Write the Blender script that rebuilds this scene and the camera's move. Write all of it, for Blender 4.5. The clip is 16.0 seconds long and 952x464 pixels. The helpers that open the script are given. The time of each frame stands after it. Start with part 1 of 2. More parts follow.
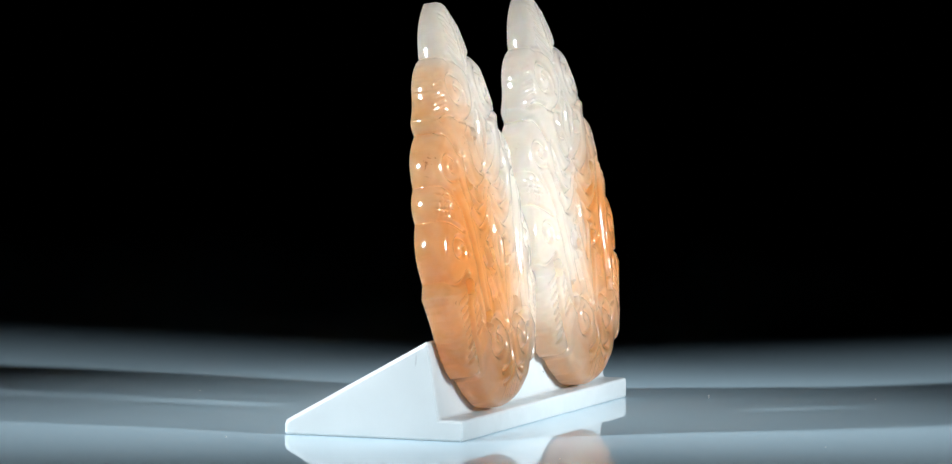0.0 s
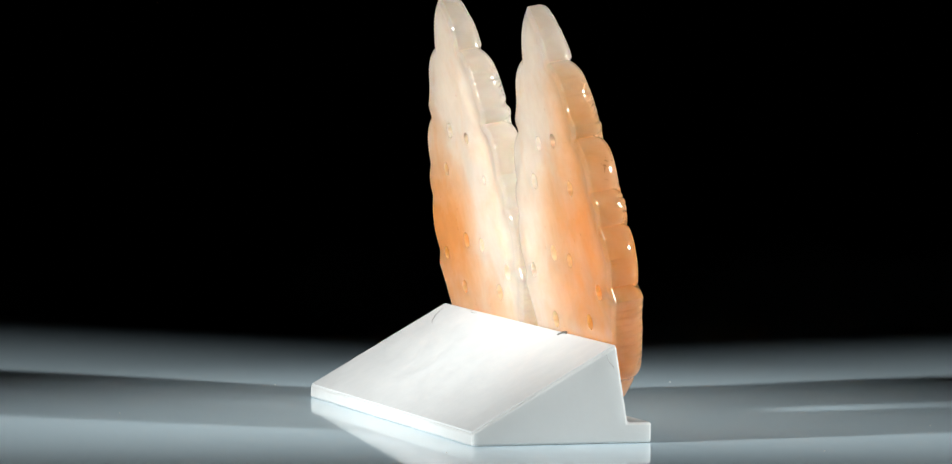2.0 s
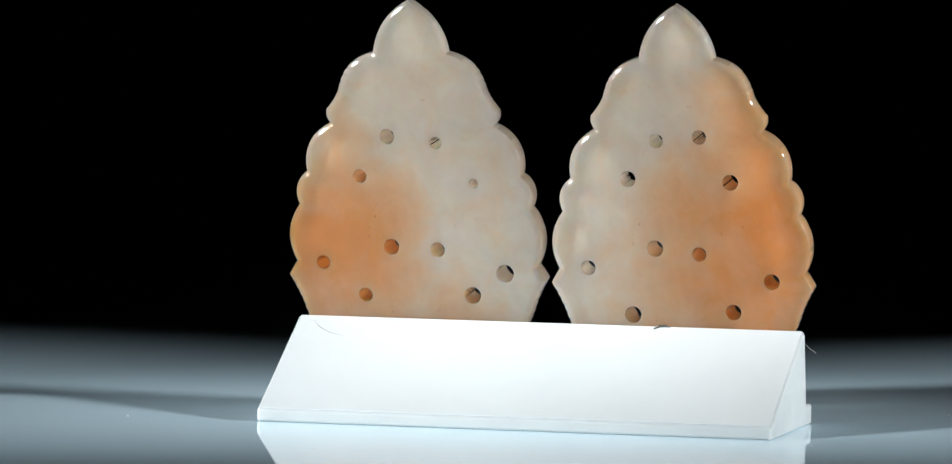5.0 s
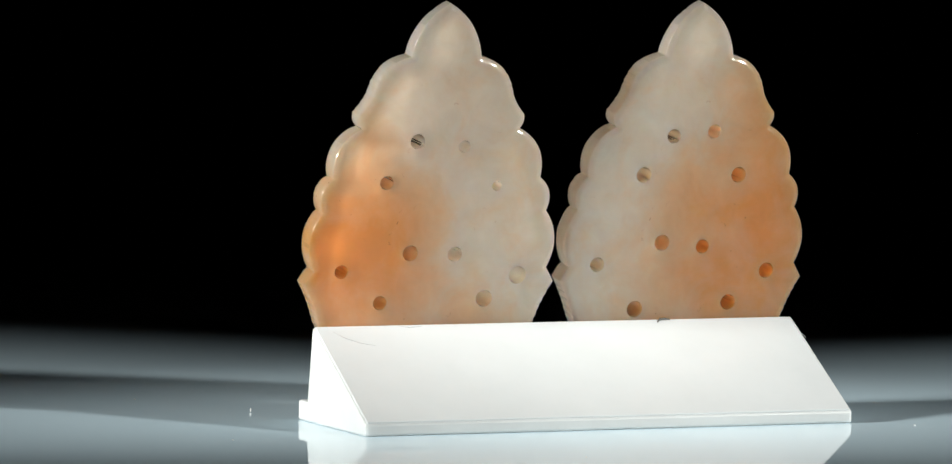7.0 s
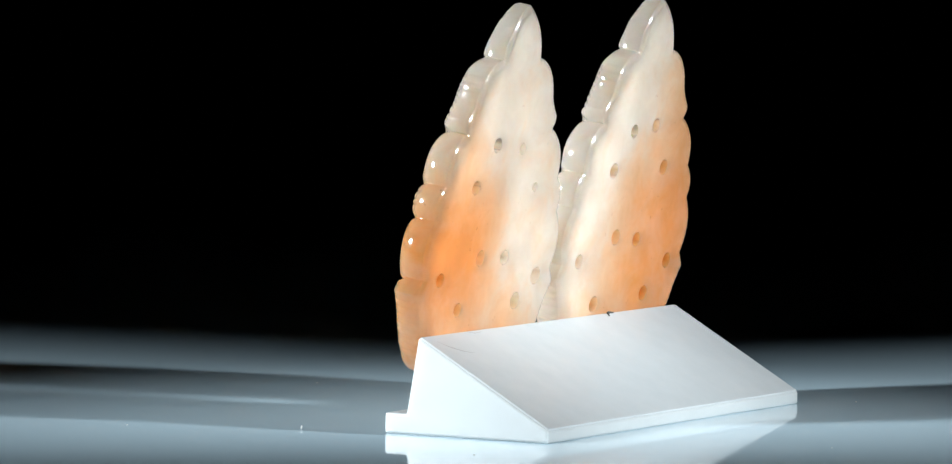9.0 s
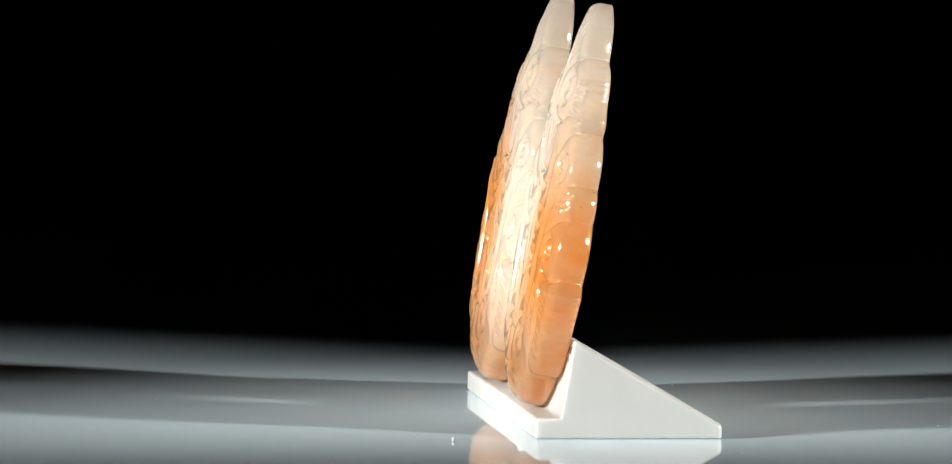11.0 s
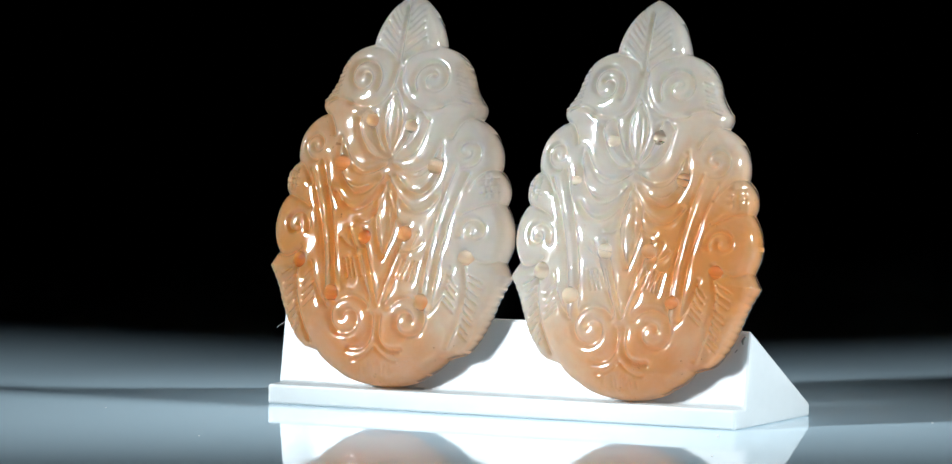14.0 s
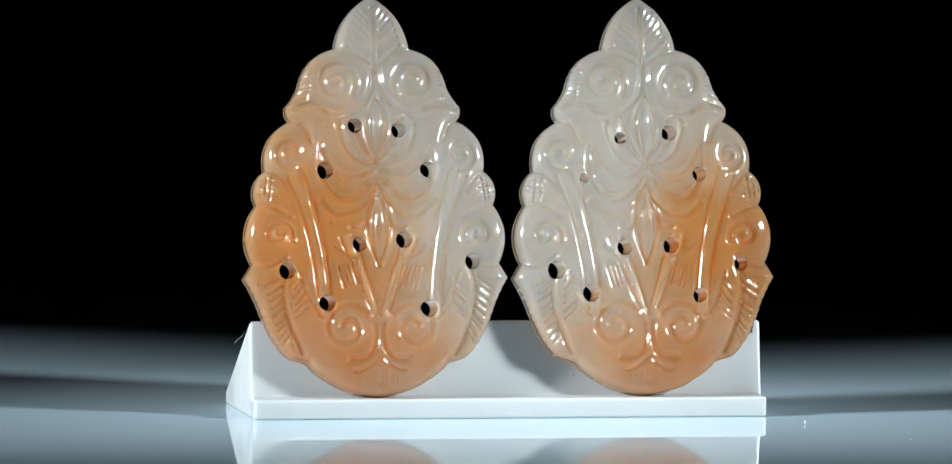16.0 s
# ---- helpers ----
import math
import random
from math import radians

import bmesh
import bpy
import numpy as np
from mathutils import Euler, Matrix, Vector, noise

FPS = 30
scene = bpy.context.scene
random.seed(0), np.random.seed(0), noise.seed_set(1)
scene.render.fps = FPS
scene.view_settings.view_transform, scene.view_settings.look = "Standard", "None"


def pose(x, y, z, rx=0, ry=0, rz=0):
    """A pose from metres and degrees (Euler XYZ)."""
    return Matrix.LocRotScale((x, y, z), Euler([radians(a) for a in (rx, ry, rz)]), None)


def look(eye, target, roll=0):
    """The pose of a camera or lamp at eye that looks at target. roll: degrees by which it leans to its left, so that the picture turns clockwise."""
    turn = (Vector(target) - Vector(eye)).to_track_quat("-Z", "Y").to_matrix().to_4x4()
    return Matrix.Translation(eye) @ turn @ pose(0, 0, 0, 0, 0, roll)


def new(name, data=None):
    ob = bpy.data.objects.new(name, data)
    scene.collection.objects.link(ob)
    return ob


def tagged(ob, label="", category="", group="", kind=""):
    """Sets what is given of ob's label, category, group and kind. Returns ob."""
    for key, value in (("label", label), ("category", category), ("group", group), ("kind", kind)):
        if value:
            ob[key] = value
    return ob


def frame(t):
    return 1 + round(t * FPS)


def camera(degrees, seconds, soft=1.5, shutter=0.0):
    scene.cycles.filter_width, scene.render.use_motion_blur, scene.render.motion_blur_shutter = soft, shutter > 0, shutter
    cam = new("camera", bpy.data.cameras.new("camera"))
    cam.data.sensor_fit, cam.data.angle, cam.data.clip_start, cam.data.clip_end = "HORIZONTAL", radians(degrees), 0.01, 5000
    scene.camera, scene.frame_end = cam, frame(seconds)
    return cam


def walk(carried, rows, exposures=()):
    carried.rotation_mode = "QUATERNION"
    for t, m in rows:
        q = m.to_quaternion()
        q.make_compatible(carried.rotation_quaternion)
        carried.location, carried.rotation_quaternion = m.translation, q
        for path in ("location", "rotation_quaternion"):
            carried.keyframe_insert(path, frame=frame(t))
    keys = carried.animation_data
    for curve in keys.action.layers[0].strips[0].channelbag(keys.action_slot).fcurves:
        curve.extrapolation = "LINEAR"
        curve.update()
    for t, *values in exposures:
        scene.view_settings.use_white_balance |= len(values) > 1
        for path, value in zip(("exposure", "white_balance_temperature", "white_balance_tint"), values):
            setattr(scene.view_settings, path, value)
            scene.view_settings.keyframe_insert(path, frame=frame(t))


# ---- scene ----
FOV = 8.045
cam = camera(FOV, 16.0, soft=1.3)
EYE = pose(0, -0.7516, 0.0717, 90 - 3.899, 0, 0.471) @ pose(0, 0, 0, 0, 0, 0.656)
# the clip's camera drifts between a neutral and a cooler white balance
TINTS = [(0.0, 0.0, 5800, 6), (0.9, 0.1, 6400, 9), (1.5, 0.1, 7200, 14), (1.9, 0.05, 6700, 11), (2.6, -0.1, 6050, 8), (4.2, -0.1, 5850, 7), (6.3, -0.22, 6750, 9), (7.0, -0.1, 6700, 9), (7.6, -0.05, 6450, 8),
         (8.6, 0.0, 5900, 6), (9.2, 0.0, 6000, 7), (10.4, 0.1, 6600, 11), (11.3, 0.0, 7200, 14), (11.8, -0.1, 6300, 8), (12.5, -0.15, 5800, 6), (14.0, -0.08, 5850, 6), (15.0, -0.28, 5950, 6), (16.0, -0.25, 5950, 6)]
walk(cam, [(0.0, EYE), (16.0, EYE)], TINTS)

# ---- turning of the table ----
RATE, START = 18.746, 2.2 - 18.746 * 15.5      # degrees a second, angle at the start
STEPS = [i * 0.5 for i in range(33)]


def turned(base):
    """Rows for a thing that rides on the turning table at the pose base."""
    return [(t, pose(0, 0, 0, 0, 0, START + RATE * t) @ base) for t in STEPS]


# ---- light ----
world = bpy.data.worlds.new("studio")
scene.world = world
world.use_nodes = True
world.node_tree.nodes["Background"].inputs[0].default_value = (0.6, 0.7, 0.8, 1)
world.node_tree.nodes["Background"].inputs[1].default_value = 0.001


def spot(name, eye, target, degrees, blend, radius, watts, colour):
    d = bpy.data.lights.new(name, "SPOT")
    d.spot_size, d.spot_blend, d.shadow_soft_size, d.energy, d.color = radians(degrees), blend, radius, watts, colour
    ob = new(name, d)
    ob.matrix_world = look(eye, target)
    return ob


spot("studio_lamp", (-0.46, -0.22, 0.17), (-0.022, -0.010, 0.023), 9.6, 0.35, 0.036, 42, (1.0, 0.98, 0.95))
spot("studio_lamp", (0.48, -0.19, 0.19), (0.010, -0.002, 0.021), 9.6, 0.35, 0.036, 32, (1.0, 0.98, 0.95))


# ---- materials ----
class Mat:
    """A node material with a Principled shader and short helpers."""

    def __init__(self, name, colour=(0.5, 0.5, 0.5), rough=0.5):
        self.m = bpy.data.materials.new(name)
        self.m.use_nodes = True
        self.t = self.m.node_tree
        self.b = self.t.nodes["Principled BSDF"]
        self.set("Base Color", (*colour, 1))
        self.set("Roughness", rough)

    def node(self, kind, **kw):
        n = self.t.nodes.new(kind)
        for k, v in kw.items():
            n.inputs[k.replace("_", " ")].default_value = v
        return n

    def link(self, a, b):
        self.t.links.new(a, b)

    def set(self, key, value):
        self.b.inputs[key].default_value = value

    def coords(self):
        return self.node("ShaderNodeTexCoord").outputs["Object"]

    def noise(self, scale, detail=4, rough=0.5, distort=0.0):
        n = self.node("ShaderNodeTexNoise", Scale=scale, Detail=detail, Roughness=rough, Distortion=distort)
        self.link(self.coords(), n.inputs["Vector"])
        return n.outputs["Fac"]

    def ramp(self, fac, stops):
        r = self.t.nodes.new("ShaderNodeValToRGB")
        e = r.color_ramp.elements
        while len(e) < len(stops):
            e.new(0.5)
        for el, (p, c) in zip(e, stops):
            el.position = p
            el.color = (*c, 1) if len(c) == 3 else c
        self.link(fac, r.inputs["Fac"])
        return r.outputs["Color"]

    def math(self, op, a, b=None, clamp=False):
        n = self.t.nodes.new("ShaderNodeMath")
        n.operation, n.use_clamp = op, clamp
        for i, v in enumerate((a, b)):
            if v is None:
                continue
            if isinstance(v, (int, float)):
                n.inputs[i].default_value = v
            else:
                self.link(v, n.inputs[i])
        return n.outputs[0]

    def mix(self, fac, a, b):
        n = self.t.nodes.new("ShaderNodeMix")
        n.data_type = "RGBA"
        for sock, v in ((n.inputs[0], fac), (n.inputs[6], a), (n.inputs[7], b)):
            if isinstance(v, tuple):
                sock.default_value = (*v, 1)
            elif isinstance(v, (int, float)):
                sock.default_value = v
            else:
                self.link(v, sock)
        return n.outputs[2]

    def bump(self, height, strength, dist):
        n = self.node("ShaderNodeBump", Strength=strength, Distance=dist)
        self.link(height, n.inputs["Height"])
        self.link(n.outputs["Normal"], self.b.inputs["Normal"])

    def patch(self, centre, radii):
        """1 at the centre of an ellipsoid patch, falling to 0 at its edge."""
        n = self.t.nodes.new("ShaderNodeVectorMath")
        n.operation = "SUBTRACT"
        self.link(self.coords(), n.inputs[0])
        n.inputs[1].default_value = centre
        d = self.t.nodes.new("ShaderNodeVectorMath")
        d.operation = "DIVIDE"
        self.link(n.outputs[0], d.inputs[0])
        d.inputs[1].default_value = radii
        l = self.t.nodes.new("ShaderNodeVectorMath")
        l.operation = "LENGTH"
        self.link(d.outputs[0], l.inputs[0])
        return self.math("SUBTRACT", 1.0, l.outputs["Value"], clamp=True)


def stone_material(name, patches, solid=0.12):
    """Translucent peach and grey-white chalcedony; patches: centre, radii and weight of the orange zones."""
    k = Mat(name, rough=0.13)
    total = None
    for c, r, w in patches:
        one = k.math("MULTIPLY", k.patch(c, r), w)
        total = one if total is None else k.math("ADD", total, one)
    cloud = k.noise(160, 5, 0.6, 0.6)
    fine = k.noise(900, 4, 0.6)
    f = k.math("ADD", total, k.math("MULTIPLY", k.math("SUBTRACT", cloud, 0.5), 0.9))
    sep = k.node("ShaderNodeSeparateXYZ")
    k.link(k.coords(), sep.inputs[0])
    deep = k.math("ADD", k.math("MULTIPLY", sep.outputs["Y"], 330.0), 1.0, clamp=True)
    f = k.math("ADD", f, k.math("MULTIPLY", deep, 0.24))
    f = k.math("ADD", f, k.math("MULTIPLY", k.math("SUBTRACT", fine, 0.5), 0.12), clamp=True)
    col = k.ramp(f, [(0.0, (0.975, 0.93, 0.86)), (0.25, (0.982, 0.868, 0.755)), (0.55, (0.985, 0.71, 0.485)), (1.0, (0.965, 0.51, 0.20))])
    veil = k.ramp(k.noise(330, 4, 0.55, 0.8), [(0.3, (0.93, 0.93, 0.92)), (0.65, (1, 1, 1))])
    dim = k.t.nodes.new("ShaderNodeMix")
    dim.data_type, dim.blend_type = "RGBA", "MULTIPLY"
    dim.inputs[0].default_value = 1.0
    k.link(col, dim.inputs[6])
    k.link(veil, dim.inputs[7])
    col = dim.outputs[2]
    specks = k.ramp(k.noise(1000, 3, 0.6, 0.8), [(0.0, (0, 0, 0)), (0.68, (0, 0, 0)), (0.72, (0.9, 0.9, 0.9))])
    where = k.math("MULTIPLY", specks, k.ramp(k.noise(110, 2), [(0.5, (0, 0, 0)), (0.62, (0.8, 0.8, 0.8))]))
    where = k.math("MULTIPLY", where, k.math("MULTIPLY", f, 1.6, clamp=True))
    col = k.mix(where, col, (0.45, 0.17, 0.07))
    k.link(col, k.b.inputs["Base Color"])
    k.set("IOR", 1.54)
    k.set("Subsurface Weight", 1.0)
    k.set("Subsurface Radius", (1.0, 0.72, 0.5))
    k.set("Subsurface Scale", 0.0045)
    k.set("Specular IOR Level", 0.0)
    clear = k.node("ShaderNodeBsdfTranslucent")
    k.link(col, clear.inputs["Color"])
    bent = k.node("ShaderNodeBsdfRefraction", Roughness=0.35, IOR=1.25)
    k.link(col, bent.inputs["Color"])
    through_light = k.node("ShaderNodeMixShader", Fac=0.06)
    k.link(clear.outputs[0], through_light.inputs[1])
    k.link(bent.outputs[0], through_light.inputs[2])
    body = k.node("ShaderNodeMixShader", Fac=1 - solid)
    k.link(k.b.outputs[0], body.inputs[1])
    k.link(through_light.outputs[0], body.inputs[2])
    gloss = k.node("ShaderNodeBsdfAnisotropic")
    k.link(k.ramp(k.noise(400, 3), [(0.3, (0.06, 0.06, 0.06)), (0.75, (0.11, 0.11, 0.11))]), gloss.inputs["Roughness"])
    facing = k.node("ShaderNodeFresnel", IOR=1.62)
    skin = k.node("ShaderNodeMixShader")
    k.link(facing.outputs[0], skin.inputs[0])
    k.link(body.outputs[0], skin.inputs[1])
    k.link(gloss.outputs[0], skin.inputs[2])
    k.link(skin.outputs[0], k.t.nodes["Material Output"].inputs["Surface"])
    return k.m


def stand_material(name="white acrylic", tone=(0.415, 0.445, 0.45), deep=0.6):
    k = Mat(name, tone, 0.38)
    cloud = k.noise(90, 5, 0.6)
    k.link(k.ramp(cloud, [(0.25, tuple(c * 0.93 for c in tone)), (0.75, tone)]), k.b.inputs["Base Color"])
    k.link(k.ramp(k.noise(300, 4), [(0.3, (0.3, 0.3, 0.3)), (0.7, (0.5, 0.5, 0.5))]), k.b.inputs["Roughness"])
    k.set("Subsurface Weight", deep)
    k.set("Subsurface Radius", (1.0, 1.0, 1.0))
    k.set("Subsurface Scale", 0.003)
    k.bump(k.noise(1400, 4), 0.12, 0.0001)
    return k.m


def table_material():
    k = Mat("glossy pale acrylic", (0.60, 0.785, 0.89), 0.03)
    k.set("IOR", 1.42)
    k.link(k.ramp(k.noise(60, 4), [(0.3, (0.025, 0.025, 0.025)), (0.7, (0.04, 0.04, 0.04))]), k.b.inputs["Roughness"])
    return k.m


STAND = stand_material()
SHEET = stand_material("smooth white sheet", (0.42, 0.452, 0.465), 0.0)
TABLE = table_material()


def part(name, bm, mat, parent=None, label=""):
    """One mesh object from a bmesh, under its thing."""
    me = bpy.data.meshes.new(name)
    bm.normal_update()
    bm.to_mesh(me)
    bm.free()
    me.materials.append(mat)
    ob = new(name, me)
    if parent:
        ob.parent = parent
    return tagged(ob, label)


MM = 0.001


def prism(profile, x0, x1, bevel):
    """A block along x with the given (y, z) outline in millimetres, its edges rounded."""
    bm = bmesh.new()
    a = [bm.verts.new((x0 * MM, y * MM, z * MM)) for y, z in profile]
    b = [bm.verts.new((x1 * MM, y * MM, z * MM)) for y, z in profile]
    n = len(profile)
    bm.faces.new(a[::-1])
    bm.faces.new(b)
    for i in range(n):
        j = (i + 1) % n
        bm.faces.new((a[i], a[j], b[j], b[i]))
    bmesh.ops.recalc_face_normals(bm, faces=bm.faces)
    if bevel:
        bmesh.ops.bevel(bm, geom=bm.edges[:], offset=bevel * MM, segments=2, profile=0.5, affect="EDGES")
    return bm


# ---- setting ----
def disc(r, z0, z1, seg=128):
    bm = bmesh.new()
    bmesh.ops.create_cone(bm, cap_ends=True, segments=seg, radius1=r, radius2=r, depth=z1 - z0,
                          matrix=Matrix.Translation((0, 0, (z0 + z1) / 2)))
    return bm


turntable = tagged(part("turntable", disc(0.32, -0.012, 0.0), TABLE), "glossy pale blue-grey acrylic turntable top, slowly turning", "turntable")

FRONT, FOOT, CREST, BACK = -12.0, -9.30, -7.89, 8.33      # depths of the stand, millimetres
LIP, HIGH, HEEL, HALF = 2.25, 10.57, 1.40, 29.0
SET = pose(-2.525 * MM, 9.039 * MM, 0)

stand = tagged(new("display_stand"), "matt white wedge display stand on dark glossy turntable", "display stand")
part("block", prism([(FRONT, 0), (BACK, 0), (BACK, HEEL), (CREST, HIGH), (FOOT, LIP), (FRONT, LIP)], -HALF, HALF, 0.28), STAND, stand)
slope = math.hypot(BACK - CREST, HIGH - HEEL)
panel = part("slope_panel", prism([(0.1, -0.2), (slope - 0.1, -0.2), (slope - 0.1, 0.12), (0.1, 0.12)], -HALF + 0.25, HALF - 0.25, 0.12), SHEET, stand, "thin bluish white sheet on the sloping back")
panel.matrix_basis = pose(0, CREST * MM, HIGH * MM, -math.degrees(math.atan2(HIGH - HEEL, BACK - CREST)))


# ---- pendants ----
NOTCHES = [(0.0, 44.6, 0), (4.15, 38.6, 0.9), (8.3, 34.3, 1.0), (9.75, 32.1, -0.12), (9.35, 30.5, 0.22), (12.3, 24.9, 1.15),
           (13.3, 21.1, 0.75), (13.85, 14.6, 1.0), (14.8, 13.0, 0.0), (13.3, 10.0, -0.05), (12.35, 7.6, 0.05), (10.95, 5.2, 0.1), (9.6, 4.0, 0.1), (7.9, 3.5, -0.05), (7.45, 2.95, 0.0), (5.4, 1.5, 0.1),
           (3.3, 0.5, 0.12), (0.0, 0.0, 0.1)]


def outline(count):
    """Points round the scalloped leaf shape: arcs between notches, mirrored, evenly spread."""
    right = []
    for (u0, v0, _), (u1, v1, sag) in zip(NOTCHES, NOTCHES[1:]):
        d = math.hypot(u1 - u0, v1 - v0)
        nx, ny = -(v1 - v0) / d, (u1 - u0) / d
        for i in range(40):
            s = i / 40
            b = sag * (1 - (2 * s - 1) ** 2)
            u, v = u0 + (u1 - u0) * s + nx * b, v0 + (v1 - v0) * s + ny * b
            if 5.2 < v < 12.2 or 34.6 < v < 37.2:      # fine teeth along the feathered edges
                u -= 0.08 * abs(math.cos(math.pi * v / 0.8)) ** 6
            right.append((u, v))
    left = [(-u, v) for u, v in right[1:]][::-1]
    loop = np.array(right + [(0.0, 0.0)] + left)
    closed = np.vstack([loop, loop[:1]])
    run = np.concatenate([[0], np.cumsum(np.hypot(*np.diff(closed, axis=0).T))])
    at = np.linspace(0, run[-1], count, endpoint=False)
    return np.stack([np.interp(at, run, closed[:, i]) for i in (0, 1)], 1)


def line(*pts, n=14):
    """A smooth curve through a few points."""
    p = np.array(pts, float)
    if len(p) == 2:
        return p[0] + (p[1] - p[0]) * np.linspace(0, 1, n)[:, None]
    k = np.linspace(0, 1, len(p))
    out = np.zeros((n, 2))
    x = np.linspace(0, 1, n)
    for i in range(len(p)):
        w = np.ones(n)
        for j in range(len(p)):
            if j != i:
                w *= (x - k[j]) / (k[i] - k[j])
        out += w[:, None] * p[i]
    return out


def spiral(cu, cv, r, turns, start, hand, n=44):
    s = np.linspace(0, 1, n)
    a = math.radians(start) + hand * 2 * math.pi * turns * s
    rr = r * (1 - 0.78 * s)
    return np.stack([cu + rr * np.cos(a), cv + rr * np.sin(a)], 1)


def carving():
    """Cuts of the floral relief on one half: curve, width, depth (all mm; a negative depth is a raised rib)."""
    c = []
    # crowning leaf: midrib and veins
    c.append((line((0, 43.0), (0.05, 36.2)), 0.17, 0.30))
    for i in range(7):
        v = 37.0 + i * 0.85
        c.append((line((0.55, v), (0.55 + 2.3 - i * 0.22, v + 1.9 - i * 0.06)), 0.15, 0.24))
    c.append((line((0.1, 36.0), (1.6, 37.6), (3.7, 38.3)), 0.22, 0.35))
    # upper scrolls
    c.append((spiral(4.3, 34.6, 2.35, 1.45, 215, -1), 0.26, 0.50))
    c.append((line((0.25, 36.0), (0.7, 33.4), (2.4, 31.5), (5.6, 31.6)), 0.30, 0.50))
    c.append((line((5.6, 31.6), (7.4, 32.2), (9.0, 31.7)), 0.22, 0.40))
    for i in range(9):
        v = 36.6 - i * 0.52
        c.append((line((6.9 + i * 0.12, v - 0.2), (8.6 + i * 0.16, v - 0.75)), 0.10, 0.26))
    # middle flower: upright petal, then fans of petals
    c.append((line((0.0, 32.9), (1.15, 29.6), (0.0, 25.9)), 0.20, 0.45))
    c.append((line((0.35, 31.0), (0.5, 29.0), (0.12, 27.0)), 0.14, 0.20))
    c.append((line((0.15, 25.8), (1.6, 27.4), (2.6, 30.4)), 0.22, 0.42))
    c.append((line((0.2, 25.5), (2.9, 26.4), (4.3, 29.9)), 0.24, 0.46))
    c.append((line((2.6, 30.4), (3.4, 30.9), (4.3, 29.9)), 0.18, 0.30))
    c.append((line((0.9, 26.2), (2.6, 27.4), (3.5, 29.4)), 0.16, -0.22))
    c.append((line((0.3, 24.9), (3.6, 24.2), (5.9, 27.0)), 0.24, 0.46))
    c.append((line((0.9, 24.6), (3.5, 23.6), (5.4, 25.5)), 0.18, 0.25))
    c.append((line((0.9, 23.5), (4.2, 21.6), (6.4, 25.1)), 0.30, 0.55))
    c.append((line((1.3, 23.0), (4.0, 22.2), (5.8, 24.0)), 0.16, -0.25))
    c.append((line((0.6, 22.2), (3.6, 19.6), (6.3, 21.3)), 0.28, 0.50))
    c.append((line((6.3, 27.6), (6.45, 26.0), (6.3, 23.8)), 0.20, 0.35))
    # second upright petal and the stems that frame it
    c.append((line((0.0, 23.4), (1.3, 19.4), (0.0, 14.4)), 0.20, 0.42))
    c.append((line((0.45, 19.8), (0.62, 17.8), (0.3, 15.6)), 0.15, 0.22))
    c.append((line((0.25, 21.8), (1.5, 18.9), (3.0, 18.4)), 0.20, 0.32))
    c.append((line((3.6, 17.2), (2.0, 13.6), (0.35, 8.8)), 0.30, -0.28))
    c.append((line((2.7, 17.4), (1.5, 13.6), (0.1, 8.9)), 0.18, 0.40))
    c.append((line((4.2, 17.2), (2.6, 13.4), (0.9, 9.4)), 0.16, 0.30))
    for i in range(5):
        c.append((line((2.6 + i * 0.5, 14.2 - i * 0.06), (1.9 + i * 0.52, 12.2 - i * 0.1)), 0.11, 0.30))
    c.append((line((2.4, 15.2), (3.8, 15.4), (5.0, 16.3)), 0.18, 0.30))
    # lower scrolls
    c.append((spiral(3.8, 7.4, 2.75, 1.35, 150, -1), 0.28, 0.52))
    c.append((line((0.5, 7.6), (0.9, 4.6), (3.2, 3.9)), 0.26, 0.45))
    c.append((line((0.2, 4.2), (1.5, 3.0), (2.8, 2.7)), 0.20, 0.22))
    for i in range(4):
        c.append((line((0.35 + i * 0.55, 2.6 - i * 0.1), (0.25 + i * 0.62, 1.2)), 0.10, 0.10))
    # long side stem
    c.append((line((9.2, 24.6), (6.9, 16.8), (6.1, 8.9)), 0.34, -0.26))
    c.append((line((8.4, 25.0), (6.2, 16.8), (5.5, 9.0)), 0.17, 0.32))
    c.append((line((10.0, 24.0), (7.7, 16.8), (6.8, 8.8)), 0.18, 0.34))
    # scrolls on the side lobes
    c.append((spiral(9.5, 26.7, 1.75, 1.2, 260, 1), 0.24, 0.42))
    c.append((spiral(11.2, 17.6, 1.7, 1.1, 200, -1), 0.26, 0.45))
    c.append((line((9.3, 30.4), (8.2, 29.9), (7.3, 28.0)), 0.22, 0.40))
    c.append((line((12.3, 24.9), (11.0, 24.2), (9.8, 22.4)), 0.20, 0.36))
    c.append((line((13.3, 21.1), (11.6, 20.6), (9.7, 19.6)), 0.20, 0.36))
    c.append((line((13.85, 14.6), (12.2, 14.2), (10.4, 15.2)), 0.22, 0.38))
    for i in range(3):
        c.append((line((11.6 + i * 0.65, 24.2 - i * 0.1), (12.0 + i * 0.6, 21.6)), 0.09, 0.22))
        c.append((line((11.4, 23.5 - i * 0.75), (13.7, 24.0 - i * 0.75)), 0.09, 0.22))
    # feathered leaf along the lower side
    c.append((line((10.2, 14.0), (10.6, 10.0), (8.6, 4.6)), 0.22, 0.40))
    c.append((line((8.9, 13.4), (7.9, 10.4), (6.4, 8.4)), 0.20, 0.36))
    for i in range(9):
        v = 12.9 - i * 0.82
        c.append((line((11.0 - i * 0.1, v), (12.6 - i * 0.22, v - 0.9)), 0.10, 0.28))
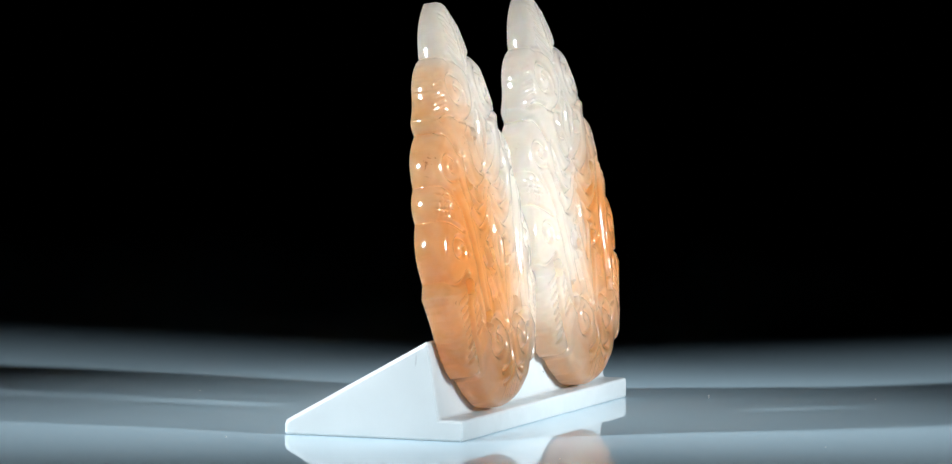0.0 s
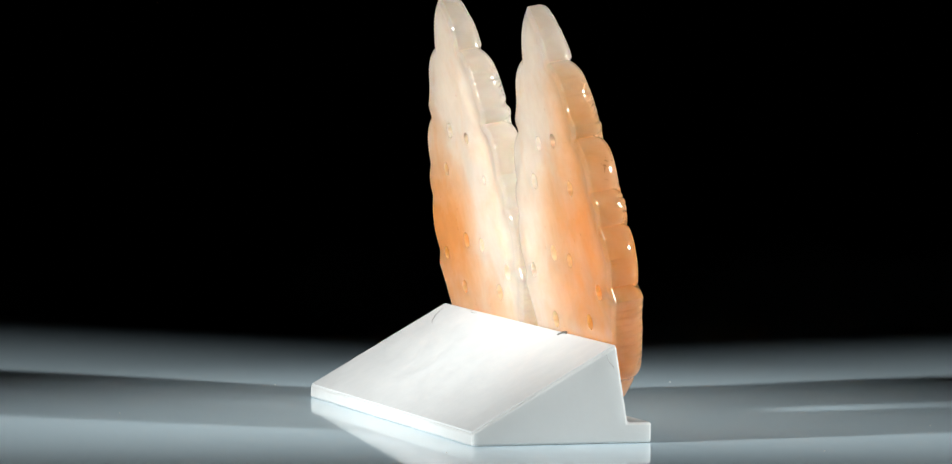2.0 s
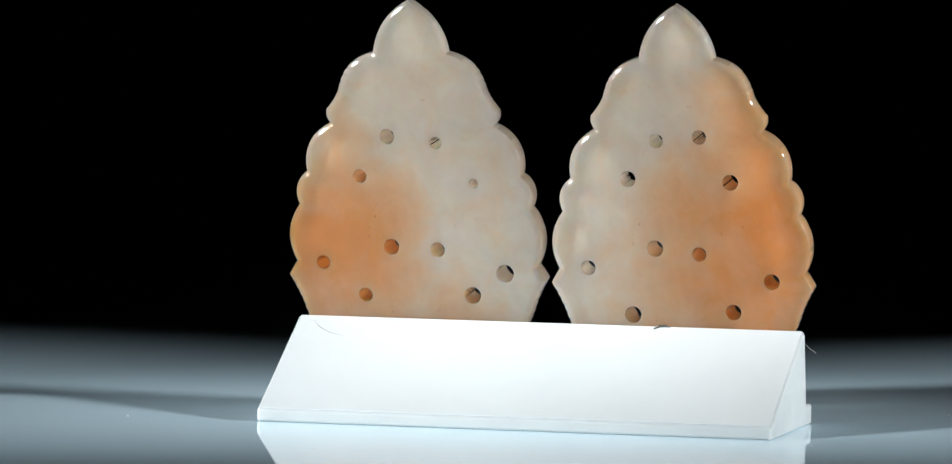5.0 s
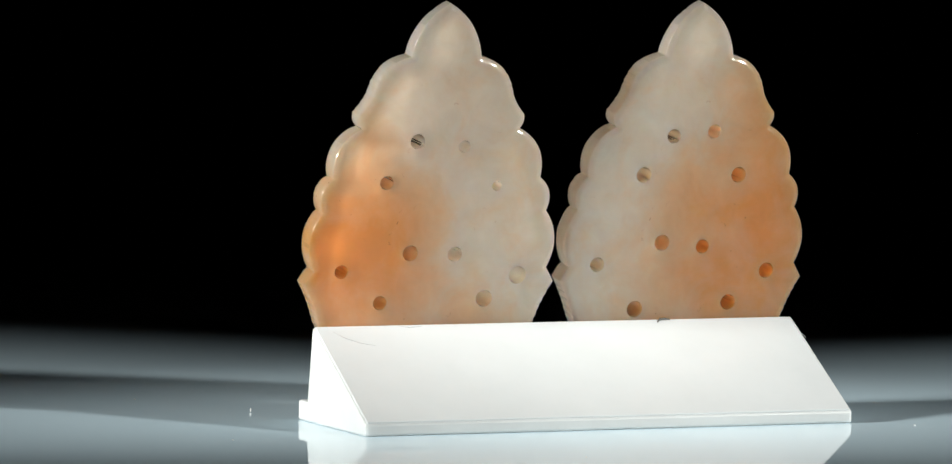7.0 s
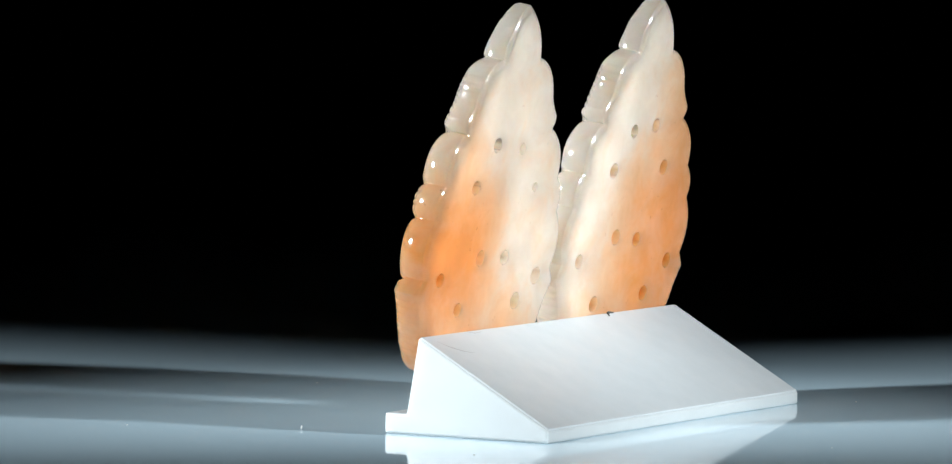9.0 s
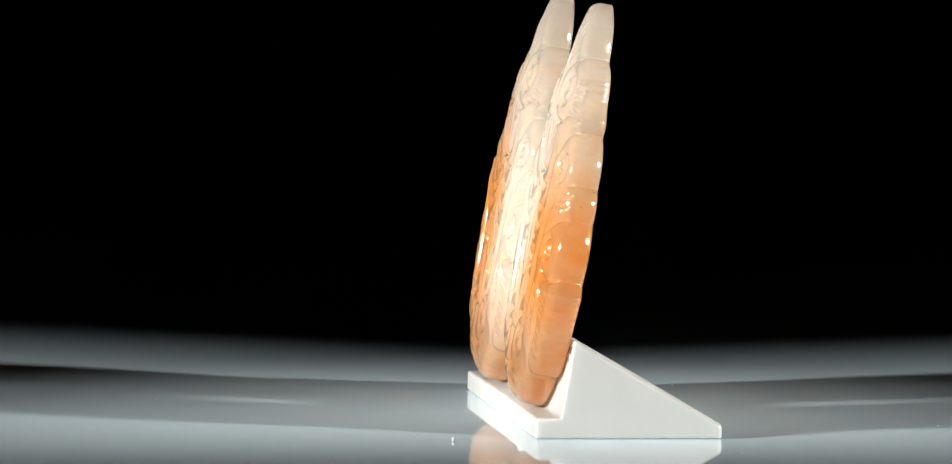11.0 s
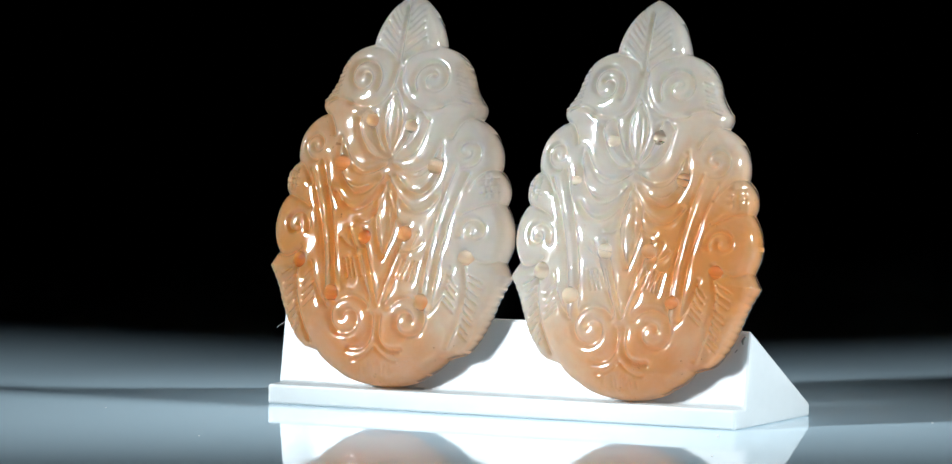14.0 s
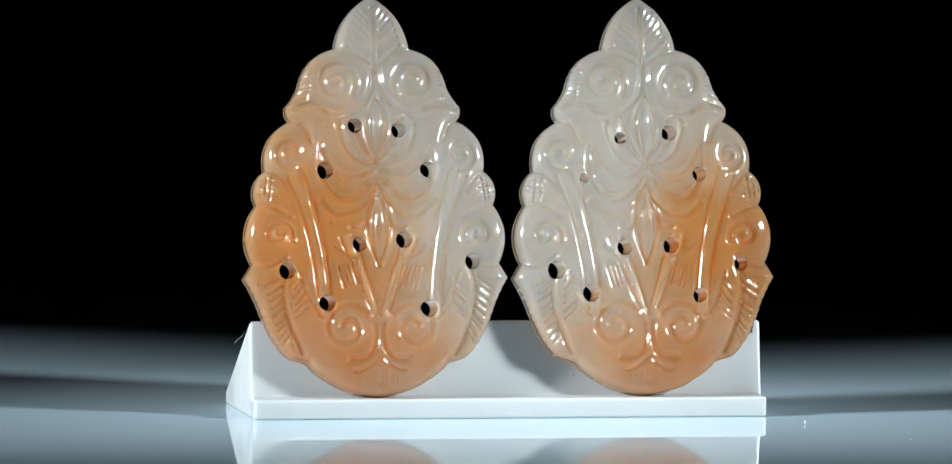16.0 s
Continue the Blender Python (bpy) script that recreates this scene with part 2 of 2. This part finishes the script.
    for i in range(5):
        c.append((line((8.6 - i * 0.12, 12.8 - i * 0.8), (9.6 - i * 0.05, 11.6 - i * 0.8)), 0.10, 0.26))
    return c


RING, RADIAL = 1000, 138
RIM = outline(RING)
HEART = np.array([0.0, 17.0])
steps = np.linspace(0, 1, RADIAL + 1)[1:]
GRID = HEART + steps[:, None, None] * (RIM - HEART)[None]          # radial, ring, 2


def edge_distance(p):
    flat = p.reshape(-1, 2)
    out = np.empty(len(flat))
    for i in range(0, len(flat), 4000):
        d = flat[i:i + 4000, None] - RIM[None]
        out[i:i + 4000] = np.sqrt((d ** 2).sum(2).min(1))
    return out.reshape(p.shape[:-1])


def curve_distance(p, curve):
    """Distance of the points to a curve."""
    best = np.full(len(p), 9.0)
    for a, b in zip(curve, curve[1:]):
        ab = b - a
        s = np.clip(((p - a) @ ab) / max(ab @ ab, 1e-9), 0, 1)
        d = p - (a + s[:, None] * ab)
        best = np.minimum(best, np.hypot(d[:, 0], d[:, 1]))
    return best


def relief(p, seed):
    """Height of the carved front above the flat back."""
    d = edge_distance(p)
    u, v = p[..., 0], p[..., 1]
    top = np.clip((v - 33.0) / 11.5, 0, 1)
    rim = 3.45 - 0.75 * top ** 1.5 - 0.5 * np.clip((3.0 - v) / 3.0, 0, 1)
    dome = 1.3 * (1 - (1 - np.clip(d / 6.0, 0, 1)) ** 2) * (1 - 0.55 * top)
    r = 0.95
    fall = np.clip(1 - d / r, 0, 1)
    h = rim + dome - r * (1 - np.sqrt(1 - np.minimum(fall, 0.999) ** 2))
    flat = p.reshape(-1, 2)
    cut = np.zeros(len(flat))
    open_by = np.full(len(flat), 1.1)      # distance to the nearest deep cut: the stone swells between cuts
    rng = np.random.RandomState(seed)
    for curve, w, depth in carving():
        for side in (1, -1):
            c = curve * (side, 1) + rng.uniform(-0.10, 0.10, 2)
            reach = 1.1 if depth > 0.25 else 4 * w
            lo, hi = c.min(0) - reach, c.max(0) + reach
            near = np.where(((flat > lo) & (flat < hi)).all(1))[0]
            if len(near):
                q = curve_distance(flat[near], c)
                cut[near] -= 0.80 * depth * np.exp(-(q / (1.2 * w)) ** 2)
                if depth > 0.25:
                    open_by[near] = np.minimum(open_by[near], q)
    cut += 0.12 * (1 - (1 - np.clip(open_by / 1.0, 0, 1)) ** 2) - 0.10
    cut = cut.reshape(d.shape) * np.clip(d / 0.2, 0.5, 1)
    h = h + np.clip(cut, -0.8, 0.5)
    wob = 0.02 * np.sin(u * 1.9 + seed) * np.cos(v * 1.3) + 0.02 * np.sin(u * 0.8 - v * 1.7 + 2 * seed)
    return h + wob


def bore(p, holes, wide):
    """Draws the net in to the rims of the drilled holes, which open by the factor wide."""
    q = p.copy()
    for hu, hv, hr in holes:
        c = np.array((hu, hv))
        v = p - c
        d = np.linalg.norm(v, axis=-1)
        snap = np.abs(d - hr) < 0.13
        t = np.where(snap, hr, d)
        if wide != 1:
            reach = 2.6 * hr
            inside = t <= hr
            t = np.where(inside, t * wide, np.where(t < reach, hr * wide + (t - hr) * (reach - hr * wide) / (reach - hr), t))
        k = np.where(d > 1e-6, t / np.maximum(d, 1e-6), 1)
        close = (d < 3 * hr)
        slant = (wide != 1) * 0.2 * np.clip((2.4 * hr - d) / (1.2 * hr), 0, 1)
        q = np.where(close[..., None], c + v * k[..., None] + slant[..., None] * np.array((0, 1.0)), q)
    return q


def pendant_mesh(name, holes, seed, mat, bored):
    holes = [(u, v - 0.45, r * 1.14) for u, v, r in holes]
    front2 = bore(GRID, holes, 1.0)
    back2 = bore(GRID, holes, 0.98)
    h = relief(front2, seed)
    nf = RADIAL * RING
    co = []
    f3 = np.stack([front2[..., 0], -h, front2[..., 1]], -1).reshape(-1, 3)
    inset = np.clip(1 - edge_distance(back2) / 0.8, 0, 1)
    dip = 0.010 * np.sin(back2[..., 0] * 0.9 + seed) * np.sin(back2[..., 1] * 0.7)
    b3 = np.stack([back2[..., 0], -0.1 + dip - 0.36 * inset ** 2, back2[..., 1]], -1).reshape(-1, 3)
    heart_h = float(h[0].mean())
    co = np.vstack([f3, b3, [[0, -heart_h, HEART[1]], [0, -0.1, HEART[1]]]])
    i, j = np.meshgrid(np.arange(RADIAL - 1), np.arange(RING), indexing="ij")
    j2 = (j + 1) % RING
    quads = np.stack([i * RING + j, i * RING + j2, (i + 1) * RING + j2, (i + 1) * RING + j], -1).reshape(-1, 4)
    mid = GRID.reshape(-1, 2)[quads].mean(1)
    gone = np.zeros(len(quads), bool)
    flat2 = front2.reshape(-1, 2)
    for hu, hv, hr in holes:
        gone |= (np.hypot(*(flat2[quads] - (hu, hv)).transpose(2, 0, 1)) <= hr + 0.01).all(1)
        rest = np.hypot(mid[:, 0] - hu, mid[:, 1] - hv) < hr
        gone |= rest
    keep = quads[~gone]
    # vertices left inside a hole slide out to its rim
    used = np.zeros(nf, bool)
    used[keep.ravel()] = True
    for hu, hv, hr in holes:
        for off, k, hv in ((0, 1.0, hv), (nf, 0.98, hv + 0.2)):
            xz = co[off:off + nf][:, (0, 2)] - (hu, hv)
            d = np.hypot(xz[:, 0], xz[:, 1])
            fix = used & (d < hr * k - 1e-4) & (d > 1e-6)
            s = (hr * k / np.maximum(d, 1e-6))[:, None]
            co[off:off + nf][fix, 0] = (hu + xz[:, :1] * s)[fix, 0]
            co[off:off + nf][fix, 2] = (hv + xz[:, 1:] * s)[fix, 0]
    faces = [tuple(q) for q in keep[:, ::-1].tolist()]
    faces += [tuple(q) for q in (keep + nf).tolist()]
    bores = []
    # walls: outer rim and hole walls, wherever an edge has one face only
    seen = {}
    for a, b, c, d in keep.tolist():
        for e in ((a, b), (b, c), (c, d), (d, a)):
            key = (min(e), max(e))
            seen[key] = None if key in seen else e
    for e in seen.values():
        if e is not None and not (e[0] < RING and e[1] < RING):
            a, b = e
            if a < (RADIAL - 1) * RING:
                bores.append(len(faces))
            faces.append((a, b, b + nf, a + nf))
    for k in range(RING):
        k2 = (k + 1) % RING
        faces.append((k, k2, 2 * nf))
        faces.append((nf + k2, nf + k, 2 * nf + 1))
    me = bpy.data.meshes.new(name)
    me.from_pydata((co * MM).tolist(), [], faces)
    slots = np.zeros(len(faces), np.int32)
    slots[bores] = 1
    me.polygons.foreach_set("material_index", slots)
    bm = bmesh.new()
    bm.from_mesh(me)
    loose = [v for v in bm.verts if not v.link_faces]
    bmesh.ops.delete(bm, geom=loose, context="VERTS")
    bmesh.ops.recalc_face_normals(bm, faces=bm.faces)
    bm.to_mesh(me)
    bm.free()
    me.polygons.foreach_set("use_smooth", [True] * len(me.polygons))
    me.set_sharp_from_angle(angle=radians(50))
    me.materials.append(mat)
    me.materials.append(bored)
    return new(name, me)


LEAN = pose(0, 0, 0, -9.8)
ZONES_A = [((-0.003, -0.004, 0.003), (0.022, 0.0095, 0.0165), 1.05), ((-0.005, -0.0042, 0.020), (0.0135, 0.009, 0.0135), 1.15),
           ((-0.010, -0.003, 0.034), (0.0090, 0.0112, 0.0078), 0.8), ((-0.016, -0.002, 0.018), (0.0101, 0.0134, 0.0314), 0.55)]
ZONES_B = [((0.002, -0.004, 0.002), (0.022, 0.0095, 0.0145), 1.05), ((0.007, -0.0042, 0.018), (0.0115, 0.009, 0.0115), 1.35),
           ((0.008, -0.003, 0.029), (0.0067, 0.0112, 0.0056), 0.4), ((0.016, -0.002, 0.012), (0.0090, 0.0134, 0.0224), 0.6)]
STONE_A, STONE_B = stone_material("peach chalcedony", ZONES_A), stone_material("pale chalcedony", ZONES_B)
BORED_A, BORED_B = stone_material("peach chalcedony in the bores", ZONES_A, 0.25), stone_material("pale chalcedony in the bores", ZONES_B, 0.25)
HOLES_A = [(-2.5, 30.2, 0.72), (2.4, 29.7, 0.72), (-5.9, 25.2, 0.80), (5.7, 25.3, 0.80), (-2.2, 17.0, 0.72), (2.8, 17.5, 0.82),
           (-10.3, 14.1, 0.80), (10.5, 15.1, 0.76), (-5.9, 10.5, 0.80), (5.5, 9.9, 0.84)]
HOLES_B = [(-2.8, 28.8, 0.62), (2.8, 29.4, 0.76), (-7.0, 24.3, 0.50), (6.1, 24.8, 0.70), (-2.6, 16.6, 0.76), (2.7, 16.8, 0.80),
           (-10.3, 14.1, 0.90), (10.7, 14.8, 0.70), (-6.5, 11.5, 0.86), (5.9, 11.2, 0.72)]
BASE_A = SET @ pose(-15.05 * MM, (FOOT - 0.05) * MM, (LIP + 0.02) * MM) @ LEAN
BASE_B = SET @ pose(15.3 * MM, (FOOT - 0.05) * MM, (LIP + 0.02) * MM) @ LEAN
pendant_a = tagged(pendant_mesh("carved_pendant", HOLES_A, 1, STONE_A, BORED_A), "translucent peach and white carved stone pendant leaning on white stand", "pendant", "pair of carved pendants")
pendant_b = tagged(pendant_mesh("carved_pendant", HOLES_B, 2, STONE_B, BORED_B), "translucent grey-white and orange carved stone pendant leaning on stand", "pendant", "pair of carved pendants")

# ---- studio room ----
def cloth_material():
    k = Mat("black cloth", (0.01, 0.01, 0.011), 0.95)
    k.link(k.ramp(k.noise(9, 5), [(0.3, (0.012, 0.012, 0.013)), (0.7, (0.022, 0.022, 0.023))]), k.b.inputs["Base Color"])
    k.set("Specular IOR Level", 0.0)
    k.bump(k.noise(700, 2), 0.3, 0.001)
    return k.m


CLOTH = cloth_material()


def slab(name, x0, x1, y0, y1, z0, z1, label):
    bm = bmesh.new()
    bmesh.ops.create_cube(bm, size=1, matrix=Matrix.Translation(((x0 + x1) / 2, (y0 + y1) / 2, (z0 + z1) / 2)) @ Matrix.Diagonal((x1 - x0, y1 - y0, z1 - z0, 1)))
    return tagged(part(name, bm, CLOTH), label, "", "", "structure")


slab("backdrop", -1.5, 1.5, 1.70, 1.74, -0.8, 1.6, "black cloth backdrop behind the table")
slab("wall_south", -1.5, 1.5, -1.54, -1.5, -0.8, 1.6, "dark studio wall")
slab("wall_west", -1.54, -1.5, -1.5, 1.74, -0.8, 1.6, "dark studio wall")
slab("wall_east", 1.5, 1.54, -1.5, 1.74, -0.8, 1.6, "dark studio wall")
slab("ceiling", -1.54, 1.54, -1.54, 1.74, 1.6, 1.64, "dark studio ceiling")
slab("floor", -1.54, 1.54, -1.54, 1.74, -0.84, -0.8, "dark studio floor")
slab("table", -0.9, 0.9, -0.5, 0.68, -0.05, -0.012, "table under black cloth that carries the turntable")

# ---- small marks and dust ----
def flat_material(name, colour, rough):
    k = Mat(name, colour, rough)
    k.link(k.ramp(k.noise(2500, 3), [(0.3, tuple(c * 0.7 for c in colour)), (0.7, colour)]), k.b.inputs["Base Color"])
    return k.m


GRIME = flat_material("dark grime", (0.05, 0.05, 0.04), 0.7)
DUST = flat_material("white dust", (0.75, 0.75, 0.74), 0.8)
LINT = flat_material("grey lint", (0.28, 0.29, 0.30), 0.8)


def thread(points, r, sides=5):
    """A thin strand through points in millimetres."""
    bm = bmesh.new()
    rings = []
    for i, p in enumerate(points):
        p = Vector(p)
        d = (Vector(points[min(i + 1, len(points) - 1)]) - Vector(points[max(i - 1, 0)])).normalized()
        a = d.orthogonal().normalized()
        b = d.cross(a)
        w = r * (1 if 0 < i < len(points) - 1 else 0.4)
        rings.append([bm.verts.new((p + w * (math.cos(t) * a + math.sin(t) * b)) * MM) for t in (2 * math.pi * k / sides for k in range(sides))])
    for x, y in zip(rings, rings[1:]):
        for k in range(sides):
            bm.faces.new((x[k], x[(k + 1) % sides], y[(k + 1) % sides], y[k]))
    bm.faces.new(rings[0][::-1])
    bm.faces.new(rings[-1])
    bmesh.ops.recalc_face_normals(bm, faces=bm.faces)
    return bm


def on_slope(x, s):
    """A point on the sloping back, s millimetres down from the crest."""
    n = slope
    return (x, CREST + (BACK - CREST) * s / n + 0.05, HIGH - (HIGH - HEEL) * s / n + 0.13)


part("chip", thread([(-13.8, CREST + 0.35, HIGH + 0.02), (-13.2, CREST + 0.2, HIGH + 0.06), (-12.6, CREST + 0.3, HIGH + 0.03), (-12.1, CREST + 0.8, HIGH - 0.22)], 0.17), GRIME, stand, "dark chipped spot on the crest")
part("scratch", thread([on_slope(27.0, 1.2), on_slope(26.0, 2.5), on_slope(24.6, 3.5), on_slope(22.9, 4.1)], 0.03), LINT, stand, "curved grey scratch on the slope")
part("scratch", thread([on_slope(19.0, 0.3), on_slope(17.8, 0.7), on_slope(16.2, 0.5)], 0.03), LINT, stand, "short grey scratch below the crest")


def on_face(x, z):
    return (x, FOOT + (CREST - FOOT) * (z - LIP) / (HIGH - LIP) - 0.03, z)


part("stain", thread([on_face(28.3, 10.0), on_face(28.0, 9.5), on_face(28.1, 9.1)], 0.16), GRIME, stand, "dark speck near the end of the front face")
part("stain", thread([on_face(27.5, 8.6), on_face(27.2, 8.2)], 0.10), GRIME, stand, "dark speck near the end of the front face")
part("stain", thread([on_face(7.6, 4.6), on_face(7.5, 4.45)], 0.09), GRIME, stand, "dark speck on the front face")
hair = tagged(part("lint_hair", thread([(-29.05, CREST + 1.2, 9.6), (-29.7, CREST + 1.0, 8.8), (-30.3, CREST + 0.8, 8.4), (-30.5, CREST + 0.8, 8.1)], 0.035), LINT), "fine grey lint hair caught on the stand", "lint")


def speck(x, y, h, r):
    """A crumb of dust on the turntable, millimetres."""
    bm = bmesh.new()
    bmesh.ops.create_icosphere(bm, subdivisions=1, radius=1, matrix=Matrix.Translation((0, 0, h * 0.5 * MM)) @ Matrix.Diagonal((r * MM, r * MM, h * 0.5 * MM, 1)))
    for v in bm.verts:
        v.co.x += random.uniform(-0.25, 0.25) * r * MM
        v.co.y += random.uniform(-0.25, 0.25) * r * MM
    ob = tagged(part("dust_speck", bm, DUST), "tiny white dust crumb on the turntable", "dust", "dust on the turntable")
    return ob, pose(x * MM, y * MM, 0)


SPECKS = [speck(28.6, -12.2, 0.50, 0.09), speck(41.5, 17.0, 0.12, 0.10), speck(-37.0, 22.0, 0.10, 0.12), speck(-44.0, -18.0, 0.10, 0.09),
          speck(36.0, -30.0, 0.10, 0.09), speck(12.0, 44.0, 0.10, 0.08), speck(-20.0, -40.0, 0.09, 0.10)]


def motions():
    walk(turntable, turned(Matrix()))
    walk(stand, turned(SET))
    walk(pendant_a, turned(BASE_A))
    walk(pendant_b, turned(BASE_B))
    walk(hair, turned(SET))
    for ob, base in SPECKS:
        walk(ob, turned(base))


motions()
